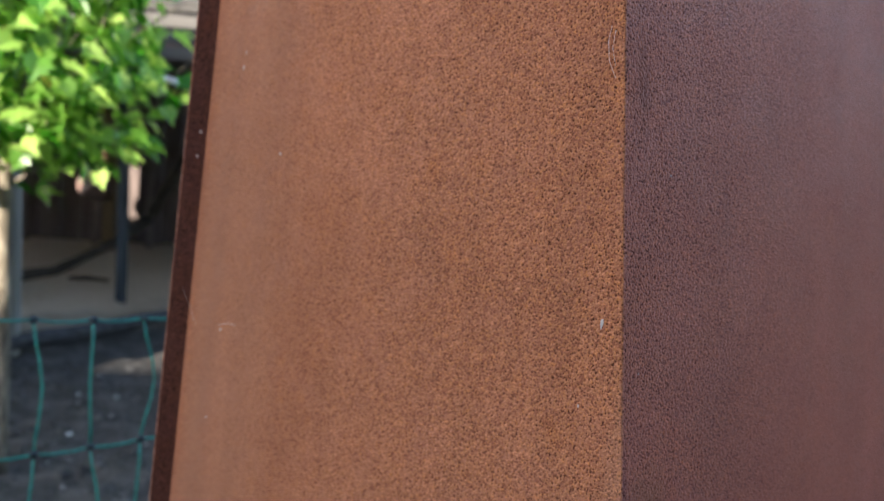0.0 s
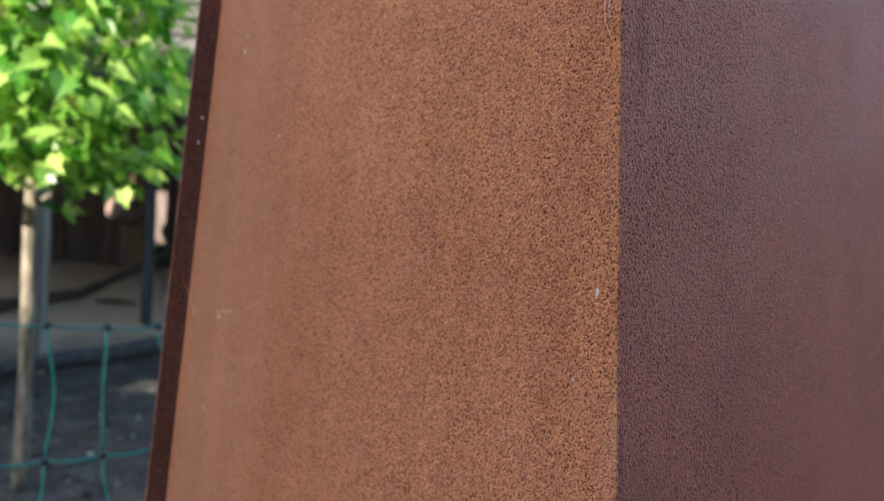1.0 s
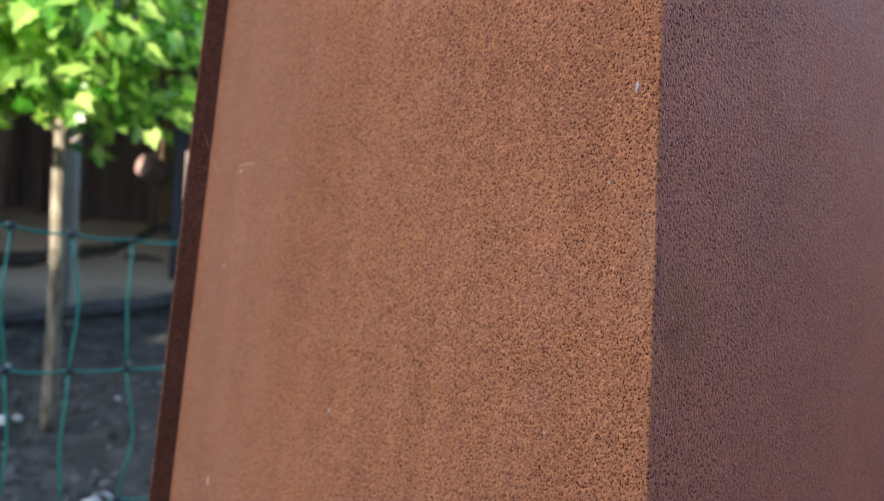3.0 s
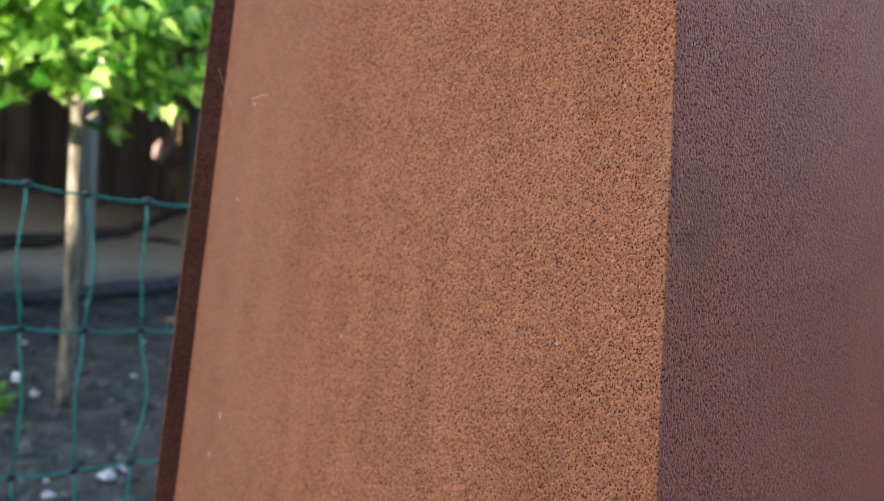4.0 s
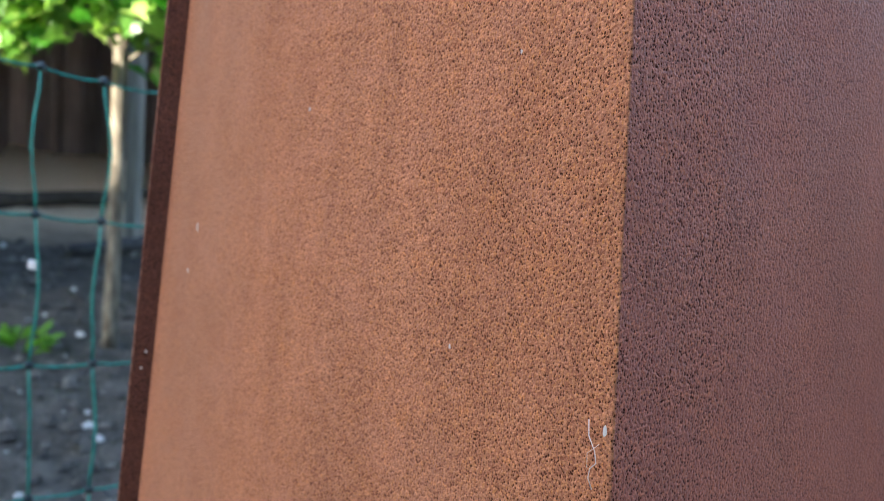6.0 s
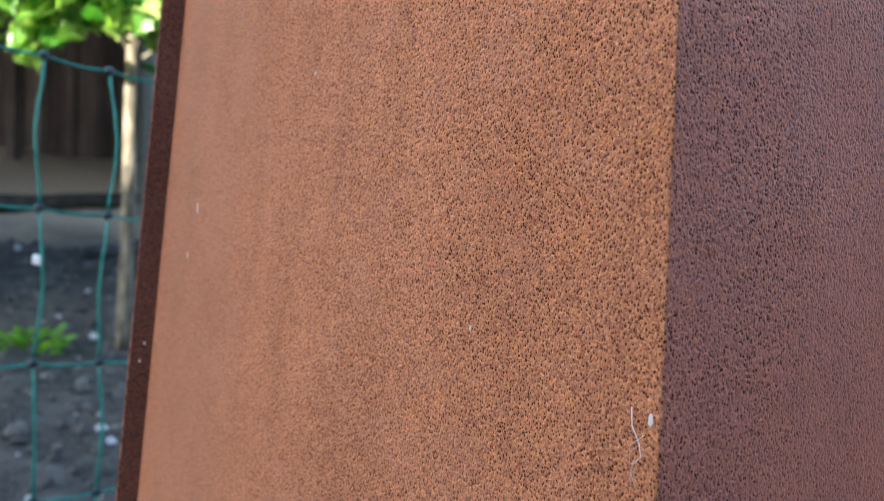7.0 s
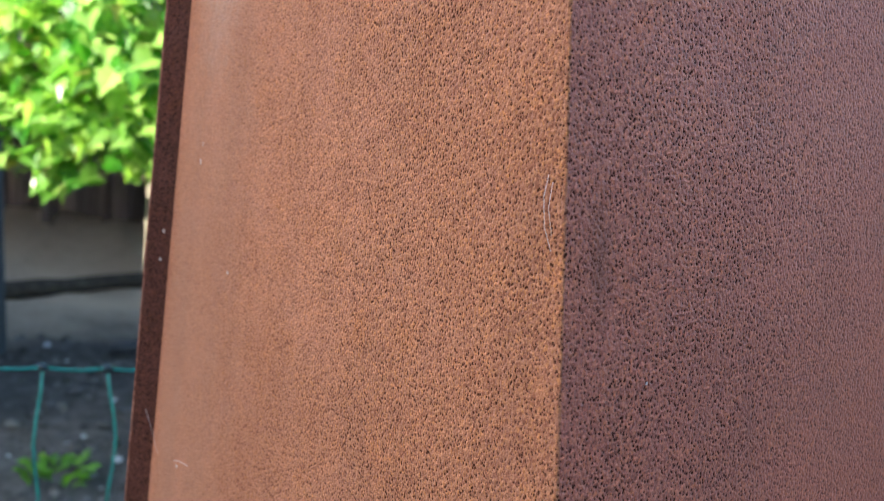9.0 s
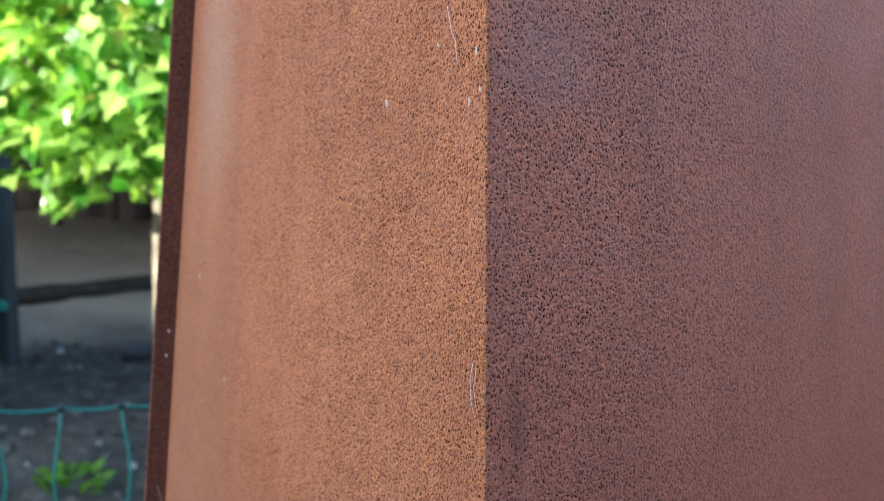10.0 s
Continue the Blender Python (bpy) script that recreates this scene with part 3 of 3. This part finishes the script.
def log(name, pts, radii, material, label, category):
    ob = thing(name, pts[0], label, category)
    bm = bmesh.new()
    full, rad = [], []
    for k in range(len(pts) - 1):
        for q in range(5):
            f = q / 5
            p = Vector(pts[k]).lerp(Vector(pts[k + 1]), f)
            full.append(p + Vector((0, 0, 0.25 * radii[k] * noise.noise(p * 4))))
            rad.append((radii[k] * (1 - f) + radii[k + 1] * f) * (1 + 0.22 * noise.noise(p * 9)))
    full.append(Vector(pts[-1]))
    rad.append(radii[-1])
    add_tube(bm, full, rad, 10)
    part("bark_body", bm, material, ob, "", True)
    return ob


log("fallen_log", [(-3.5, 3.95, 0.04), (-2.94, 4.60, 0.04), (-2.50, 5.15, 0.04), (-2.25, 5.74, 0.04), (-2.065, 6.2, 0.16), (-1.90, 6.4, 0.31), (-1.74, 6.32, 0.57), (-1.62, 6.3, 0.80)],
    [0.050, 0.048, 0.042, 0.030, 0.028, 0.042, 0.032, 0.020], log_wood, "long crooked dark branch lying across the sandy soil", "branch")
log("fallen_twig", [(-2.15, 5.69, 0.01), (-2.04, 5.72, 0.018), (-1.92, 5.72, 0.012)], [0.010, 0.014, 0.008], log_wood, "thin dark twig lying on sandy soil", "twig")
log("pale_log", [(-1.95, 3.85, 0.03), (-1.6, 4.3, 0.045), (-1.3, 4.85, 0.04)], [0.028, 0.036, 0.032], pale_log, "grey barkless log half sunk in soil", "log")
def weed(at, label):
    ob = thing("weed", (at[0], at[1], ground_z(at[0], at[1])), label, "weed")
    r = random.Random(3)
    for k in range(34):
        a, q = r.random() * math.tau, 0.085 * math.sqrt(r.random())
        w = new("blade", weed_mesh)
        w.parent = ob
        w.matrix_parent_inverse = ob.matrix_basis.inverted()
        w.matrix_basis = Matrix.Translation((at[0] + 1.3 * q * math.cos(a), at[1] + q * math.sin(a), ground_z(*at) + 0.012 + 0.03 * r.random())) @ Euler((r.uniform(0.1, 0.9), r.uniform(-0.3, 0.3), a - math.pi / 2)).to_matrix().to_4x4()


weed_mesh = bpy.data.meshes.new("blade")
wv = [(0, -0.012, -0.012), (0.009, 0.004, 0), (0.015, 0.022, 0.004), (0.008, 0.040, 0.002), (0, 0.048, -0.004), (-0.008, 0.040, 0.002), (-0.015, 0.022, 0.004), (-0.009, 0.004, 0), (0, 0.02, -0.002)]
weed_mesh.from_pydata(wv, [], [(8, k, (k + 1) % 8) for k in range(8)])
weed_mesh.materials.append(weed_green)
weed((-1.50, 2.69), "low clump of bright green weed in the soil")

# ---- the poultry shelter behind ----
shelter = thing("poultry_shelter", (-3.4, 6.8, 0), "dark open timber shelter with a low grey board roof", "shed")
srng = random.Random(21)
x = -7.2
bm = None
while x < 0.6:
    w = 0.13 + 0.03 * srng.random()
    bm = bmesh.new()
    add_box(bm, (x, 7.35 + 0.01 * srng.random(), -0.03), (x + w - 0.008, 7.38 + 0.01, 1.60 + 0.005 * srng.random()), 0.003)
    part("board", bm, dark_wood, shelter)
    x += w
for xs_ in (-7.2, 0.6):
    y = 6.3
    while y < 7.3:
        bm = bmesh.new()
        add_box(bm, (xs_, y, -0.03), (xs_ + 0.025, y + 0.145, 1.60), 0.003)
        part("board", bm, dark_wood, shelter)
        y += 0.155
for px, py in ((-6.4, 4.55), (-4.4, 4.55), (-0.4, 4.55), (-6.4, 6.9), (-4.2, 6.9), (-3.1, 6.9), (-0.7, 6.9)):
    bm = bmesh.new()
    add_box(bm, (px - 0.04, py - 0.04, -0.04), (px + 0.04, py + 0.04, 1.60), 0.006)
    part("shelter_post", bm, dark_wood, shelter)
# the front boarding, in two runs; gap added so sun reaches the bucket
for x0, x1 in ((-7.3, -4.02), (-3.80, 0.7)):
    for k, (z0, dz) in enumerate([(1.315, 0.055), (1.385, 0.06), (1.46, 0.06), (1.535, 0.065), (1.615, 0.06), (1.69, 0.07)]):
        bm = bmesh.new()
        add_box(bm, (x0, 4.42 + 0.025 * k, z0), (x1, 4.44 + 0.025 * k, z0 + dz), 0.004)
        part("fascia_board", bm, grey_wood, shelter)
    # hidden board added behind the slats to keep sun stripes off the wall
    bm = bmesh.new()
    add_box(bm, (x0, 4.585, 1.33), (x1, 4.605, 1.79), 0.004)
    part("backing_board", bm, dark_wood, shelter)
bm = bmesh.new()
add_tube(bm, [(-1.46, 4.40, 1.33), (-1.44, 4.385, 1.23), (-1.353, 4.38, 1.228), (-1.263, 4.38, 1.231), (-1.168, 4.38, 1.210), (-1.074, 4.38, 1.172)], [0.011] * 6, 8)
part("pipe", bm, tag_white, shelter, "pale bent plastic pipe under the eaves", True)
for k in range(19):
    bm = bmesh.new()
    y0 = 4.62 + 0.15 * k
    z0 = 1.77 - 0.008 * k
    add_box(bm, (-7.4, y0, z0), (0.8, y0 + 0.149, z0 + 0.022), 0.004)
    part("roof_board", bm, grey_wood, shelter)
for k in range(9):
    bx = -4.9 + 0.46 * k + 0.12 * srng.random()
    bm = bmesh.new()
    add_box(bm, (bx - 0.025, 7.2, -0.03), (bx + 0.025, 7.25, 1.5), 0.004)
    part("stud", bm, dark_wood, shelter)

# a pale post inside the shelter, with a plastic bucket hung on it
tan_wood = plain_wood("tan_timber", (0.24, 0.17, 0.10), (0.15, 0.10, 0.055), (40, 40, 3))
post("roost_post", (-2.375, 7.05, 0), (-2.385, 7.05, 1.2), 0.046, tan_wood, "pale tan timber post inside the dark shelter", "post")
m = Mat("pink_plastic", 0.4)
bucket_pink = m.color(m.mix(m.ramp(m.noise(14, 4), (0.4, 0.0), (0.65, 1.0)), (0.21, 0.13, 0.115), (0.28, 0.205, 0.18))).m
BUCKET = Vector((-2.455, 6.90, 0.452))
bucket = thing("bucket", BUCKET, "pale pink plastic bucket hung sideways on a timber post", "bucket")


def lathe(profile, m, sides=20):
    """A turned shell from radius and height pairs, moved by m."""
    bm = bmesh.new()
    rings = [[bm.verts.new(m @ Vector((r * math.cos(k * math.tau / sides), r * math.sin(k * math.tau / sides), h))) for k in range(sides)] for r, h in profile]
    for r0, r1 in zip(rings, rings[1:]):
        for k in range(sides):
            bm.faces.new((r0[k], r0[(k + 1) % sides], r1[(k + 1) % sides], r1[k]))
    bm.faces.new(rings[0][::-1])
    bm.faces.new(rings[-1])
    return bm


tip = Matrix.Translation(BUCKET) @ Euler((1.25, 0.0, -0.5)).to_matrix().to_4x4()
part("body", lathe([(0.070, 0.075), (0.084, 0.070), (0.090, 0.055), (0.093, -0.05), (0.090, -0.10), (0.084, -0.10), (0.082, 0.050)], tip), bucket_pink, bucket, "", True)
bm = bmesh.new()
add_tube(bm, [BUCKET + Vector((-0.07, 0.06, 0.05)), BUCKET + Vector((-0.02, 0.09, 0.13)), BUCKET + Vector((0.07, 0.10, 0.16))], [0.003] * 3, 6)
part("handle", bm, grey_wood, bucket, "thin bent wire handle", True)

# ---- an unseen house added behind the camera: closes the place, blocks the sun ----
house = thing("house", (0.0, -5.2, 0), "plain plastered low house wall, unseen, added to block the sun", "house", kind="structure")
SUN_BLOCK_H = 3.82
bm = bmesh.new()
add_box(bm, (-9, -5.4, -0.05), (9, -5.1, SUN_BLOCK_H), 0.01)
part("wall", bm, sun_block_plaster, house)
bm = bmesh.new()
add_box(bm, (-9.2, -8.0, SUN_BLOCK_H), (9.2, -5.0, SUN_BLOCK_H + 0.12), 0.02)
part("roof", bm, grey_wood, house)

# an unseen added hedge: closes one side, dims skylight on the side face
m = Mat("sky_block_leaves", 0.6)
c = m.ramp(m.noise(14, 5), (0.35, (0.010, 0.022, 0.006)), (0.65, (0.035, 0.075, 0.015)))
sky_block_green = m.color(c).bump(m.noise(30, 4), 0.05).m
hedge = thing("hedge", (4.6, -1.0, 0), "tall dark green clipped hedge, unseen, added to dim the skylight", "hedge", kind="structure")
bm = bmesh.new()
bmesh.ops.create_grid(bm, x_segments=60, y_segments=30, size=1)
for v in bm.verts:
    u, w = v.co.x, v.co.y
    y = -1.0 + 6.0 * u
    z = 1.05 + 1.1 * w
    v.co = Vector((4.6 + 0.15 * noise.noise(Vector((y * 2, z * 2, 1))) + 0.08 * noise.noise(Vector((y * 7, z * 7, 1))), y, z))
part("foliage", bm, sky_block_green, hedge)

# an unseen close-boarded wall, added opposite to close the pen and shade its ground
wall = thing("sun_screen_west", (-4.2, 2.75, 0), "plain tall close-boarded timber wall, unseen, added to shade the pen", "wall", kind="structure")
x = -9.5
while x < -2.25:
    bm = bmesh.new()
    add_box(bm, (x, 2.72, -0.05), (x + 0.1445, 2.745, 2.2), 0.003)
    part("board", bm, grey_wood, wall)
    x += 0.145
